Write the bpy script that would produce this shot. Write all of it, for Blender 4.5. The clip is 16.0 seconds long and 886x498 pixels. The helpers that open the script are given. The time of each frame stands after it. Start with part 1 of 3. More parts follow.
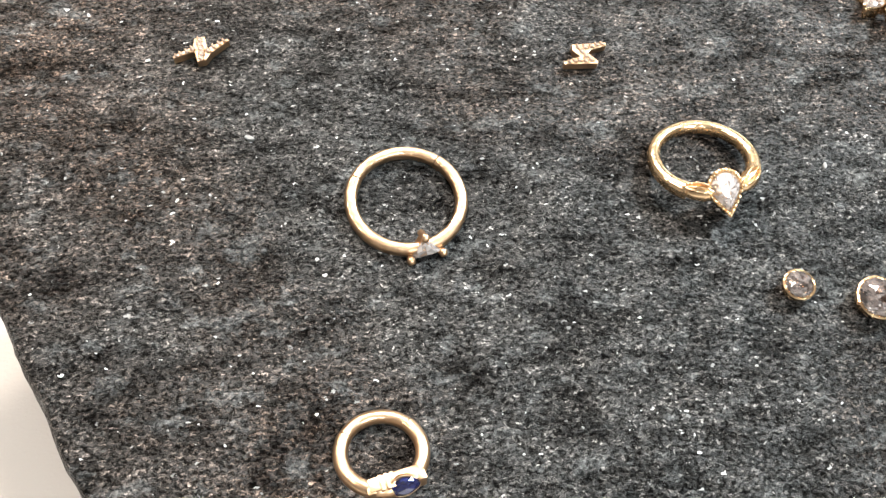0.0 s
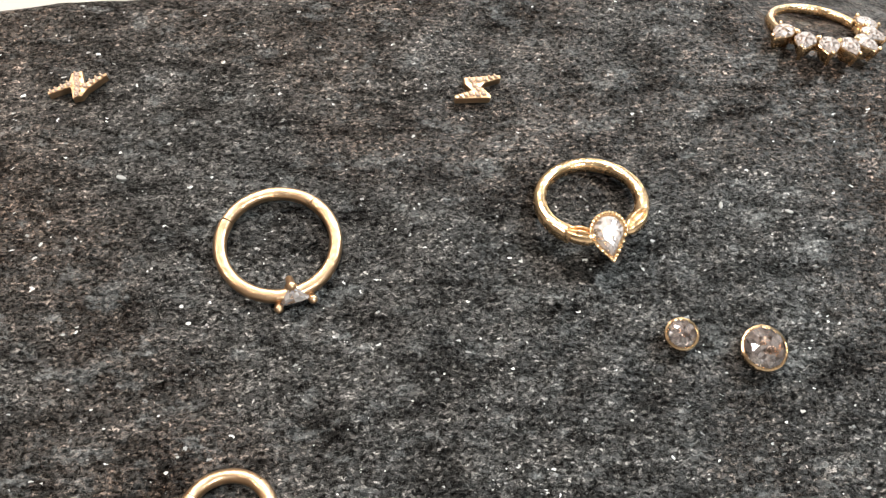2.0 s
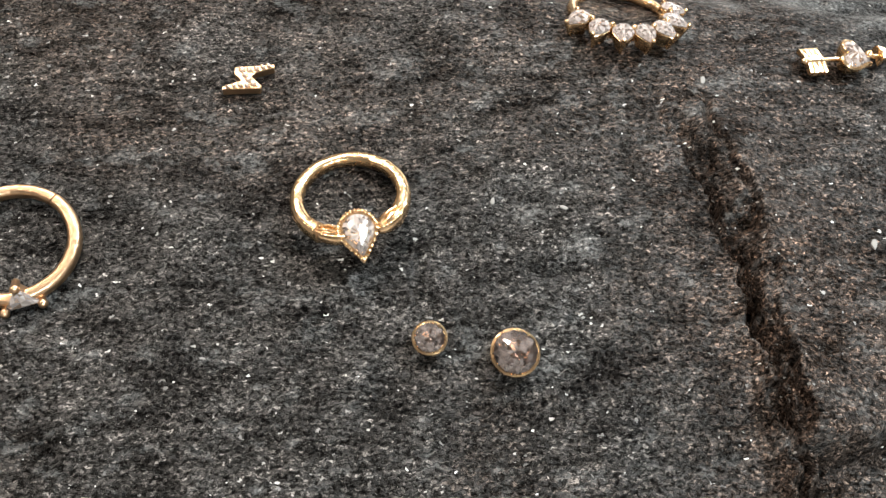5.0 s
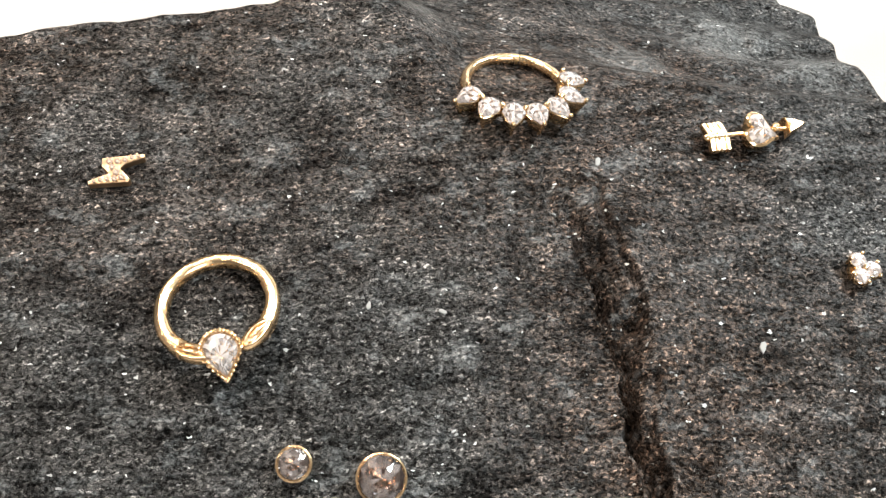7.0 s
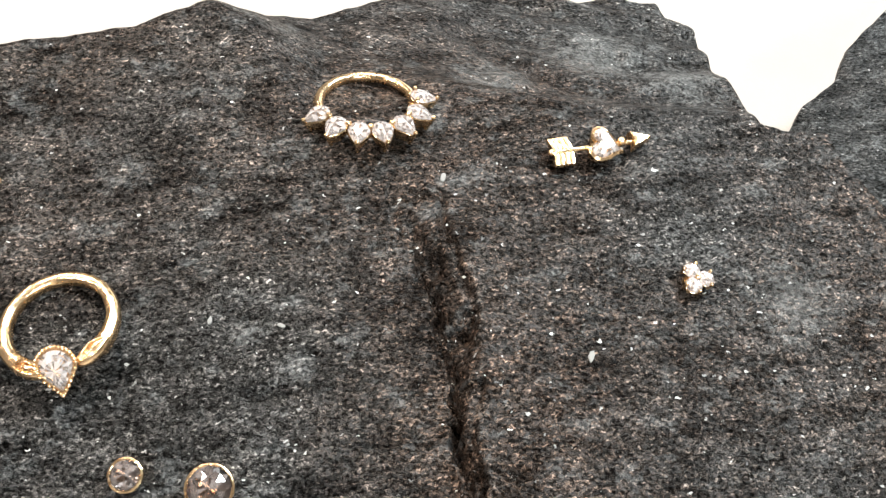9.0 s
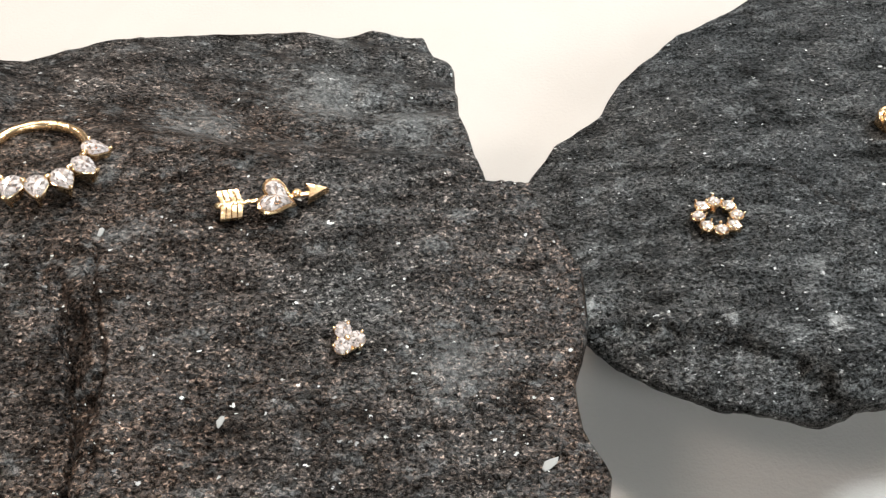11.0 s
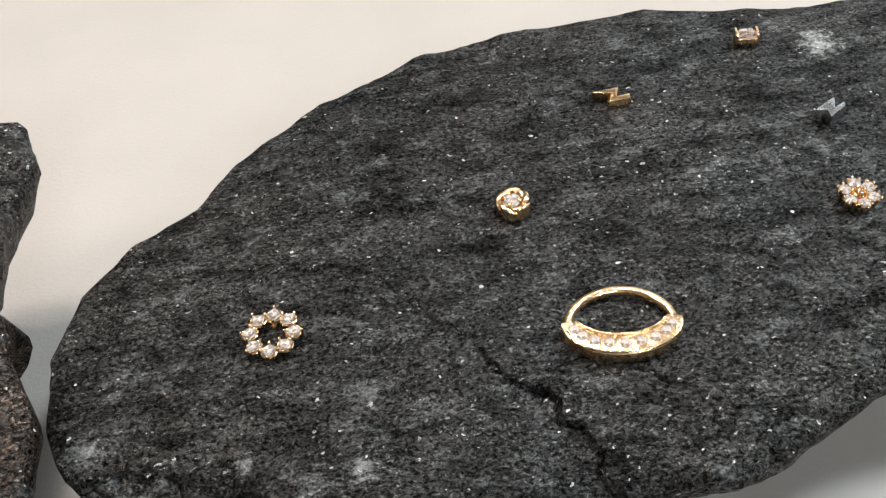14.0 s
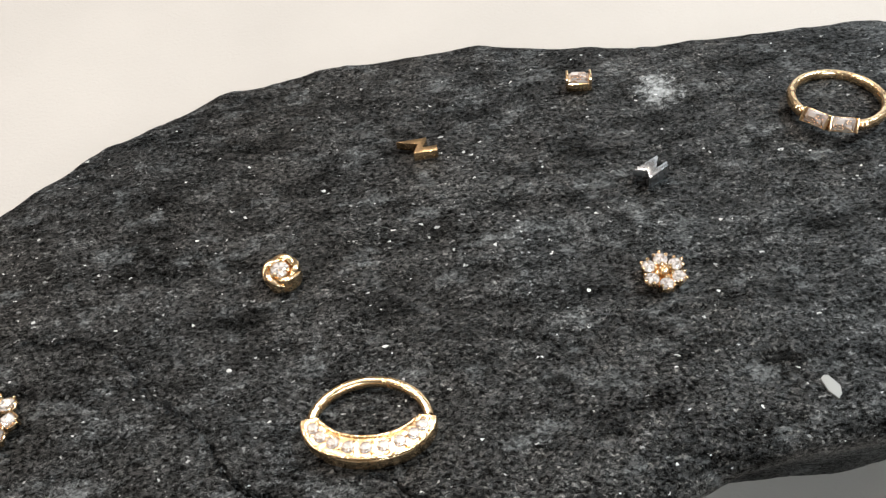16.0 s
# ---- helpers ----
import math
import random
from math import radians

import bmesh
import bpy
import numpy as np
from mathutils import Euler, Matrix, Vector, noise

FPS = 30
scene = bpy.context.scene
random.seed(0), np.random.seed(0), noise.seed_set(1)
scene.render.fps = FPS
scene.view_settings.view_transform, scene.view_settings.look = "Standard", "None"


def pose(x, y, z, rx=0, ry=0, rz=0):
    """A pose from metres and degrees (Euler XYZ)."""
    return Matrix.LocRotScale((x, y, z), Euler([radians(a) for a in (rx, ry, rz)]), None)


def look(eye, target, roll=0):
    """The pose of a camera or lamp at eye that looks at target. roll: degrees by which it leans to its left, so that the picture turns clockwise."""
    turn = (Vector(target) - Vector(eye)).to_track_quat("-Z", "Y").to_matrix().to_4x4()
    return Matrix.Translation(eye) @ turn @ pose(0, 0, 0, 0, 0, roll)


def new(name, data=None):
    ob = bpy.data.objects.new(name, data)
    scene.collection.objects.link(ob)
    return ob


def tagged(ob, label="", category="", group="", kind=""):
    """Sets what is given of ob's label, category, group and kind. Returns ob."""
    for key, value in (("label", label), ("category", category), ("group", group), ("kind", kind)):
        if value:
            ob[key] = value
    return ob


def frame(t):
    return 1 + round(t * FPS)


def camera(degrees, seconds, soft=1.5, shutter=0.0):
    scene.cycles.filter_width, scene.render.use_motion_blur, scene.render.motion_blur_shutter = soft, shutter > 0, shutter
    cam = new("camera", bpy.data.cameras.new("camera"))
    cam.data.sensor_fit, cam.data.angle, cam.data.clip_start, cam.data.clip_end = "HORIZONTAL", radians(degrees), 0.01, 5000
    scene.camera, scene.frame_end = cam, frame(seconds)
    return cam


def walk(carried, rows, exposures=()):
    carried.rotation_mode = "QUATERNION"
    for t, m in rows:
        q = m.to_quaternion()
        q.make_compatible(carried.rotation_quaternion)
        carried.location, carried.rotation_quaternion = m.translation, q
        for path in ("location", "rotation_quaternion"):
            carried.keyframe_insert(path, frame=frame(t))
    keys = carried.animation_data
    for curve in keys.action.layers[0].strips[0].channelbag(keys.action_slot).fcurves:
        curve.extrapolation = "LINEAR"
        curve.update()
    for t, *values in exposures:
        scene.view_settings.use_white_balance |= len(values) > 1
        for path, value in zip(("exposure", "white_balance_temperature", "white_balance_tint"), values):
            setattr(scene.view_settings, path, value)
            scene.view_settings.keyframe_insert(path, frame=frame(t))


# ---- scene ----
cam = camera(52.0, 16.0, soft=1.35)
CM = 0.01  # the path is written in centimetres
PATH = [
    (0, (-1.409, -0.732, 8.058), (-1.291, 0.741, 6.71), -1.3),
    (0.5, (-1.144, -1.419, 7.919), (-1.024, 0.069, 6.588), -0.9),
    (1, (-0.714, -1.429, 7.976), (-0.603, 0.058, 6.642), -1.0),
    (1.5, (-0.42, -0.763, 8.191), (-0.321, 0.697, 6.827), -1.3),
    (2, (-0.189, -0.338, 8.166), (-0.097, 1.129, 6.809), -1.9),
    (2.5, (0.199, -0.391, 8.184), (0.288, 1.083, 6.835), -2.7),
    (3, (0.49, -0.487, 8.001), (0.574, 1.003, 6.67), -2.9),
    (3.5, (0.752, -0.436, 7.961), (0.841, 1.049, 6.624), -2.6),
    (4, (1.164, -0.479, 7.971), (1.266, 0.995, 6.623), -2.2),
    (4.5, (1.451, -0.555, 7.99), (1.557, 0.914, 6.637), -1.8),
    (5, (1.815, -0.157, 7.931), (1.926, 1.288, 6.552), -1.6),
    (5.2, (2.054, 0.136, 7.98), (2.154, 1.573, 6.593), -1.8),
    (7.3, (3.063, 0.994, 8.802), (3.174, 2.322, 7.31), -1.9),
    (7.5, (3.169, 0.867, 8.829), (3.276, 2.204, 7.346), -2.2),
    (8, (3.511, 0.807, 8.784), (3.608, 2.149, 7.304), -2.7),
    (8.2, (3.7, 0.727, 8.816), (3.792, 2.071, 7.338), -2.9),
    (10.3, (5.725, 0.836, 9.083), (5.859, 2.145, 7.577), -2.0),
    (10.5, (6.119, 0.813, 9.091), (6.233, 2.127, 7.587), -2.5),
    (11, (7.607, 0.958, 9.027), (7.679, 2.292, 7.539), -3.6),
    (11.5, (8.482, 1.284, 9.012), (8.547, 2.634, 7.539), -3.8),
    (12, (9.269, 1.361, 8.98), (9.3, 2.709, 7.503), -4.8),
    (12.5, (10.385, 1.641, 8.817), (10.389, 2.985, 7.335), -5.7),
    (13, (11.193, 2.143, 8.688), (11.192, 3.48, 7.2), -6.3),
    (13.5, (11.89, 2.364, 8.555), (11.88, 3.703, 7.069), -7.5),
    (14, (12.744, 2.259, 8.428), (12.724, 3.603, 6.947), -8.3),
    (14.5, (13.377, 2.461, 8.248), (13.353, 3.793, 6.757), -8.5),
    (15, (14.182, 2.543, 8.122), (14.141, 3.876, 6.631), -9.0),
    (15.5, (14.868, 2.72, 7.989), (14.826, 4.048, 6.494), -8.8),
    (16, (15.051, 3.327, 8.004), (15.011, 4.653, 6.507), -7.9),
]
walk(cam, [(t, look(CM * Vector(eye), CM * Vector(target), roll)) for t, eye, target, roll in PATH], [(0, -0.18, 6550, 9), (1.5, -0.52, 6750, 10), (3.5, -0.50, 6750, 10), (5, -0.66, 6800, 11), (7.5, -0.4, 6650, 9), (8.2, -0.4, 6650, 9), (10.5, -0.65, 6550, 10), (11.5, -0.88, 6550, 10), (12.5, -1.05, 6550, 11), (13.5, -1.13, 6550, 11), (16, -1.06, 6500, 10)])

# ---- light: a shop lit by ceiling spots, with one added front fill lamp ----
world = bpy.data.worlds.new("world")
world.use_nodes = True
world.node_tree.nodes["Background"].inputs[0].default_value = (0.9, 0.93, 1.0, 1)
world.node_tree.nodes["Background"].inputs[1].default_value = 0.05
scene.world = world


def area(name, at, to, size, watts, colour):
    lamp = bpy.data.lights.new(name, "AREA")
    lamp.shape, lamp.size, lamp.energy, lamp.color = "DISK", size, watts, colour
    ob = new(name, lamp)
    ob.matrix_world = look(at, to)
    return ob


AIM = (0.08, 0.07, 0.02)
area("ceiling_and_fill_spot", (-0.60, 0.95, 1.6), AIM, 0.25, 22, (1.0, 0.88, 0.78))
area("ceiling_and_fill_spot", (0.12, 0.80, 1.65), AIM, 0.3, 42, (1.0, 0.91, 0.82))
area("ceiling_and_fill_spot", (1.34, 0.54, 1.55), AIM, 0.4, 78, (0.84, 0.95, 1.0))
area("ceiling_and_fill_spot", (-1.00, -0.10, 1.6), AIM, 0.5, 20, (1.0, 0.88, 0.78))
# fill lamp, added well below the ceiling to brighten the counter's front
area("ceiling_and_fill_spot", (0.60, -1.25, 1.15), AIM, 0.6, 38, (0.88, 0.97, 1.0))
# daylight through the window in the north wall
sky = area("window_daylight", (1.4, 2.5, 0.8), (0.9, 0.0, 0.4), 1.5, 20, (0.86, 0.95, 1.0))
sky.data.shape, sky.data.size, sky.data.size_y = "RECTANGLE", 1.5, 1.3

# ---- materials ----


class Nodes:
    """A small writer of node trees."""

    def __init__(self, name):
        self.mat = bpy.data.materials.new(name)
        self.mat.use_nodes = True
        self.tree = self.mat.node_tree
        self.bsdf = self.tree.nodes["Principled BSDF"]
        self.co = self.tree.nodes.new("ShaderNodeTexCoord").outputs["Object"]

    def put(self, kind, links=(), **values):
        n = self.tree.nodes.new(kind)
        for k, v in values.items():
            setattr(n, k, v)
        for key, v in links:
            if hasattr(v, "is_linked"):
                self.tree.links.new(v, n.inputs[key])
            else:
                n.inputs[key].default_value = v
        return n

    def out(self, key, socket):
        if hasattr(socket, "is_linked"):
            self.tree.links.new(socket, self.bsdf.inputs[key])
        else:
            self.bsdf.inputs[key].default_value = socket

    def stretch(self, sx, sy, sz, turn=0.0):
        return self.put("ShaderNodeMapping", [("Vector", self.co), ("Scale", (sx, sy, sz)), ("Rotation", (0, 0, turn))]).outputs[0]

    def noise(self, vec, scale, detail=4, rough=0.6):
        return self.put("ShaderNodeTexNoise", [("Vector", vec), ("Scale", scale), ("Detail", detail), ("Roughness", rough)])

    def ramp(self, fac, stops):
        n = self.put("ShaderNodeValToRGB", [("Fac", fac)])
        el = n.color_ramp.elements
        while len(el) < len(stops):
            el.new(0.5)
        for e, (p, c) in zip(el, stops):
            e.position, e.color = p, (*c, 1) if isinstance(c, tuple) else (c, c, c, 1)
        return n.outputs[0]

    def mix(self, fac, a, b, how="MIX"):
        n = self.put("ShaderNodeMix", data_type="RGBA", blend_type=how)
        for key, v in ((0, fac), (6, a), (7, b)):
            if hasattr(v, "is_linked"):
                self.tree.links.new(v, n.inputs[key])
            else:
                n.inputs[key].default_value = v
        return n.outputs[2]

    def math(self, how, a, b=0.0):
        return self.put("ShaderNodeMath", [(0, a), (1, b)], operation=how).outputs[0]

    def bump(self, height, strength, distance, under=None):
        n = self.put("ShaderNodeBump", [("Height", height), ("Strength", strength), ("Distance", distance)])
        if under:
            self.tree.links.new(under, n.inputs["Normal"])
        return n.outputs[0]


def slate(name, warm, cool, turn, light, mottled, patches=()):
    """Dark mica slate: black ground, grey elongated grains with shade painted into their hollows, tiny glinting flakes,
    brownish stains.
    """
    m = Nodes(name)
    bent = m.put("ShaderNodeVectorMath", [(0, m.noise(m.co, 1700, 3, 0.6).outputs["Color"]), (1, (0.5, 0.5, 0.5))], operation="SUBTRACT").outputs[0]
    bent = m.put("ShaderNodeVectorMath", [(0, bent), ("Scale", 0.0009)], operation="SCALE").outputs[0]
    bent = m.put("ShaderNodeVectorMath", [(0, m.co), (1, bent)], operation="ADD").outputs[0]
    flow = m.put("ShaderNodeMapping", [("Vector", bent), ("Scale", (0.6, 1.0, 1.0)), ("Rotation", (0, 0, turn))]).outputs[0]
    long = m.put("ShaderNodeMapping", [("Vector", m.co), ("Scale", (0.4, 1.0, 1.0)), ("Rotation", (0, 0, turn))]).outputs[0]
    crumbs = m.put("ShaderNodeTexVoronoi", [("Vector", flow), ("Scale", 6600)])
    shade = m.put("ShaderNodeSeparateColor", [("Color", crumbs.outputs["Color"])]).outputs
    grain = m.noise(flow, 3700, 4, 0.66).outputs[0]
    fine = m.noise(flow, 6500, 2, 0.6).outputs[0]
    chip = m.noise(long, 420, 5, 0.7).outputs[0]
    cloud = m.noise(m.co, 120, 5, 0.68).outputs[0]
    broad = m.noise(m.co, 30, 3, 0.55).outputs[0]
    streak = m.noise(m.put("ShaderNodeMapping", [("Vector", bent), ("Scale", (0.24, 1.0, 1.0)), ("Rotation", (0, 0, turn))]).outputs[0], 2500, 4, 0.65).outputs[0]
    mottle = m.noise(flow, 430, 7, 0.74).outputs[0]
    ground = m.ramp(shade[0], [(0.0, 0.006), (0.5, 0.014), (0.75, 0.030), (0.9, 0.062), (1.0, 0.14)])
    # grain tone; its hollows are darkened further to paint in shade between grains
    col = m.mix(1.0, ground, m.ramp(grain, [(0.38, 0.14), (0.49, 0.6), (0.57, 1.35), (0.70, 2.2)]), "MULTIPLY")
    col = m.mix(1.0, col, m.ramp(streak, [(0.36, 0.35), (0.49, 0.85), (0.64, 2.3)]), "MULTIPLY")
    col = m.mix(1.0, col, m.ramp(chip, [(0.34, 0.52 * light), (0.48, 0.90 * light), (0.66, 1.65 * light)]), "MULTIPLY")
    col = m.mix(1.0, col, m.ramp(cloud, [(0.35, 0.55), (0.50, 0.92), (0.65, 1.65)]), "MULTIPLY")
    col = m.mix(1.0, col, m.ramp(broad, [(0.40, warm), (0.60, cool)]), "MULTIPLY")
    point = m.ramp(fine, [(0.66, 0.0), (0.74, 1.0)])
    col = m.mix(m.math("MULTIPLY", point, 0.5), col, (0.22, 0.22, 0.215, 1))
    pale = m.math("MULTIPLY", m.ramp(mottle, [(0.54, 0.0), (0.65, 1.0)]), m.ramp(streak, [(0.36, 0.35), (0.58, 1.0)]))
    col = m.mix(m.math("MULTIPLY", pale, mottled), col, m.mix(1.0, (0.17, 0.178, 0.18, 1), m.ramp(grain, [(0.38, 0.25), (0.62, 1.4)]), "MULTIPLY"))
    for x, y, z, r, strength in patches:
        off = m.put("ShaderNodeVectorMath", [(0, m.co), (1, (x, y, z))], operation="DISTANCE").outputs["Value"]
        near = m.math("SUBTRACT", 1.0, m.math("DIVIDE", off, r))
        ragged = m.math("ADD", near, m.math("MULTIPLY", m.math("SUBTRACT", m.noise(flow, 1500, 7, 0.85).outputs[0], 0.5), 5.0))
        spot = m.put("ShaderNodeMapRange", [("Value", ragged), (1, 0.25), (2, 0.8), (3, 0.0), (4, strength)]).outputs[0]
        spot = m.math("MULTIPLY", spot, m.math("GREATER_THAN", near, -0.6))
        col = m.mix(spot, col, m.mix(1.0, (0.36, 0.37, 0.37, 1), m.ramp(grain, [(0.35, 0.5), (0.65, 1.2)]), "MULTIPLY"))
    cells = m.put("ShaderNodeTexVoronoi", [("Vector", flow), ("Scale", 3600)])
    pick = m.put("ShaderNodeSeparateColor", [("Color", cells.outputs["Color"])]).outputs
    flake = m.math("GREATER_THAN", m.math("ADD", pick[0], m.math("MULTIPLY", cloud, 0.03)), 0.986)
    core = m.math("LESS_THAN", cells.outputs["Distance"], m.math("ADD", m.math("MULTIPLY", pick[2], 0.4), 0.12))
    flake = m.math("MULTIPLY", flake, core)
    col = m.mix(flake, col, m.mix(m.math("POWER", pick[1], 2.0), (0.12, 0.12, 0.12, 1), (0.7, 0.7, 0.68, 1)))
    m.out("Base Color", col)
    m.out("Roughness", m.mix(flake, m.ramp(shade[1], [(0.0, 0.55), (1.0, 0.34)]), (0.2, 0.2, 0.2, 1)))
    m.out("Specular IOR Level", m.math("ADD", m.math("MULTIPLY", flake, 0.45), m.math("MULTIPLY", m.ramp(grain, [(0.42, 0.04), (0.62, 0.62)]), m.ramp(chip, [(0.36, 0.15), (0.60, 1.0)]))))
    under = m.bump(cloud, 0.5, 0.0011)
    under = m.bump(chip, 0.7, 0.0006, under)
    under = m.bump(shade[2], 0.25, 0.00010, under)
    under = m.bump(grain, 0.5, 0.00018, under)
    m.out("Normal", m.bump(fine, 0.3, 0.00008, under))
    return m.mat


def metal(name, colour, rough, dark, dented=1.0):
    m = Nodes(name)
    wear = m.noise(m.co, 900, 4, 0.6).outputs[0]
    hair = m.noise(m.stretch(1, 6, 1), 2600, 3, 0.6).outputs[0]
    m.out("Base Color", m.mix(m.ramp(wear, [(0.4, 0.0), (0.7, 1.0)]), (*colour, 1), (*dark, 1)))
    m.out("Metallic", 1.0)
    m.out("Roughness", m.ramp(wear, [(0.35, rough), (0.7, rough + 0.12)]))
    dents = m.noise(m.co, 620, 2, 0.5).outputs[0]
    m.out("Normal", m.bump(hair, 0.12, 0.00006, m.bump(wear, 0.3 * dented, 0.0002, m.bump(dents, 0.5 * dented, 0.0006))))
    return m.mat


def crystal(name, colour, clear, ior=2.2, rough=0.01, lit_facet=0.25):
    """Cut crystal: random facets are made paler and less clear, imitating light thrown back inside."""
    m = Nodes(name)
    each = m.put("ShaderNodeNewGeometry").outputs["Random Per Island"]
    m.out("Specular IOR Level", 0.5)
    m.out("Base Color", m.mix(each, (*colour, 1), (*[c * 0.9 for c in colour], 1)))
    m.out("Roughness", rough)
    m.out("IOR", ior)
    m.out("Transmission Weight", m.ramp(each, [(0.25, lit_facet), (0.75, clear)]))
    return m.mat


def paint(name, colour, rough, scale, depth):
    m = Nodes(name)
    grain = m.noise(m.co, scale, 4, 0.6).outputs[0]
    wide = m.noise(m.co, scale / 40, 3, 0.5).outputs[0]
    m.out("Base Color", m.mix(m.ramp(wide, [(0.35, 0.0), (0.7, 1.0)]), (*colour, 1), (*[c * 0.94 for c in colour], 1)))
    m.out("Roughness", rough)
    m.out("Normal", m.bump(grain, 0.35, depth))
    return m.mat


SLATE_A = slate("slate_brown_black", (1.50, 1.0, 0.74), (1.07, 1.0, 0.95), 0.12, 0.72, 0.5,
                # patches past y 0.08: the back lobe's pale streaks, with hazy sheen painted in
                [(0.0385, 0.0555, 0.026, 0.0016, 0.4), (0.0690, 0.0925, 0.0260, 0.0085, 0.24), (0.0560, 0.0850, 0.0310, 0.0060, 0.20), (0.0780, 0.0880, 0.0250, 0.0060, 0.24), (0.0790, 0.0560, 0.0230, 0.0060, 0.20), (0.0300, 0.0560, 0.027, 0.0022, 0.3)])
SLATE_B = slate("slate_black", (1.06, 1.0, 0.93), (0.93, 1.0, 1.04), -0.10, 0.47, 0.55,
                [(0.1730, 0.1072, 0.018, 0.0030, 0.9), (0.1175, 0.0606, 0.017, 0.0016, 0.6), (0.1075, 0.0625, 0.017, 0.0013, 0.5), (0.0935, 0.0655, 0.017, 0.0020, 0.4), (0.1180, 0.0680, 0.017, 0.0022, 0.3), (0.0990, 0.0590, 0.017, 0.0018, 0.45)])
GOLD = metal("yellow_gold", (0.96, 0.70, 0.425), 0.19, (0.84, 0.56, 0.31), 0.6)
POLISHED = metal("polished_gold", (0.95, 0.66, 0.37), 0.16, (0.90, 0.58, 0.30), 0.15)
ROSE = metal("rose_gold", (0.68, 0.46, 0.29), 0.32, (0.58, 0.37, 0.22), 0.6)
STEEL = metal("white_metal", (0.66, 0.66, 0.67), 0.22, (0.58, 0.58, 0.59), 0.15)
CLEAR = crystal("clear_crystal", (0.84, 0.76, 0.73), 0.88, 1.9, 0.10, 0.42)
SPARK = crystal("bright_crystal", (0.90, 0.84, 0.80), 0.8, 1.9, 0.10, 0.4)
PALE = crystal("pale_pink_crystal", (0.86, 0.68, 0.56), 0.7, 1.9, 0.12, 0.4)
GLASSY = crystal("glass_crystal", (0.50, 0.43, 0.41), 1.0, 1.9, 0.03, 0.7)
BLUE = crystal("deep_blue_crystal", (0.012, 0.02, 0.16), 0.95, 2.1, 0.02, 0.5)
TABLE = paint("cream_grained_vinyl", (0.435, 0.40, 0.37), 0.5, 1800, 0.0003)
WALL = paint("wall_paint", (0.38, 0.36, 0.34), 0.7, 300, 0.0005)
FLOOR = paint("floor_paint", (0.22, 0.19, 0.17), 0.6, 200, 0.0005)
CEIL = paint("ceiling_paint", (0.24, 0.235, 0.23), 0.8, 300, 0.0005)

# ---- builders; small shapes are written in millimetres ----
MM = 0.001


def part(name, bm, material, parent, label="", m=None, smooth=None, fix=True):
    """One mesh under a thing or a part, out of a bmesh in millimetres, moved by m first."""
    bm.transform(Matrix.Diagonal((MM, MM, MM, 1)) @ (m or Matrix()))
    if fix and name != "crystal":
        bmesh.ops.recalc_face_normals(bm, faces=bm.faces)
    mesh = bpy.data.meshes.new(name)
    bm.to_mesh(mesh)
    bm.free()
    mesh.materials.append(material)
    if smooth is not None:
        mesh.shade_smooth()
        if smooth < 180:
            mesh.set_sharp_from_angle(angle=radians(smooth))
    ob = new(name, mesh)
    ob.parent = parent
    if label:
        tagged(ob, label)
    return ob


def thing(name, m, label, category, group=""):
    ob = new(name)
    ob.empty_display_size = 0.003
    ob.matrix_basis = m
    return tagged(ob, label, category, group)


def box(cx, cy, cz, sx, sy, sz, bevel=0.0):
    bm = bmesh.new()
    bmesh.ops.create_cube(bm, size=1, matrix=Matrix.Translation((cx, cy, cz)) @ Matrix.Diagonal((sx, sy, sz, 1)))
    if bevel:
        bmesh.ops.bevel(bm, geom=bm.edges[:], offset=bevel, segments=2, profile=0.6, affect="EDGES")
    return bm


def ball(r, squash=1.0, sub=2):
    bm = bmesh.new()
    bmesh.ops.create_icosphere(bm, subdivisions=sub, radius=r)
    bm.transform(Matrix.Diagonal((1, 1, squash, 1)))
    return bm


def rod(a, b, r, r2=None, n=10):
    bm = bmesh.new()
    a, b = Vector(a), Vector(b)
    bmesh.ops.create_cone(bm, cap_ends=True, segments=n, radius1=r, radius2=r if r2 is None else r2, depth=(b - a).length)
    bm.transform(Matrix.Translation((a + b) / 2) @ (b - a).to_track_quat("Z", "Y").to_matrix().to_4x4())
    return bm


def prong(a, b, r):
    """A claw: a thin rod with a rounded bead at its upper end."""
    bm = rod(a, b, r * 0.9, r, 8)
    bmesh.ops.create_icosphere(bm, subdivisions=2, radius=r * 1.12, matrix=Matrix.Translation(b))
    return bm


def prism(poly, z0, z1, bevel=0.08):
    bm = bmesh.new()
    low = [bm.verts.new((x, y, z0)) for x, y in poly]
    face = bm.faces.new(low)
    up = bmesh.ops.extrude_face_region(bm, geom=[face])["geom"]
    bmesh.ops.translate(bm, vec=(0, 0, z1 - z0), verts=[v for v in up if isinstance(v, bmesh.types.BMVert)])
    top = [e for e in bm.edges if all(abs(v.co.z - z1) < 1e-6 for v in e.verts)]
    bmesh.ops.bevel(bm, geom=top, offset=bevel, segments=2, profile=0.6, affect="EDGES")
    return bm


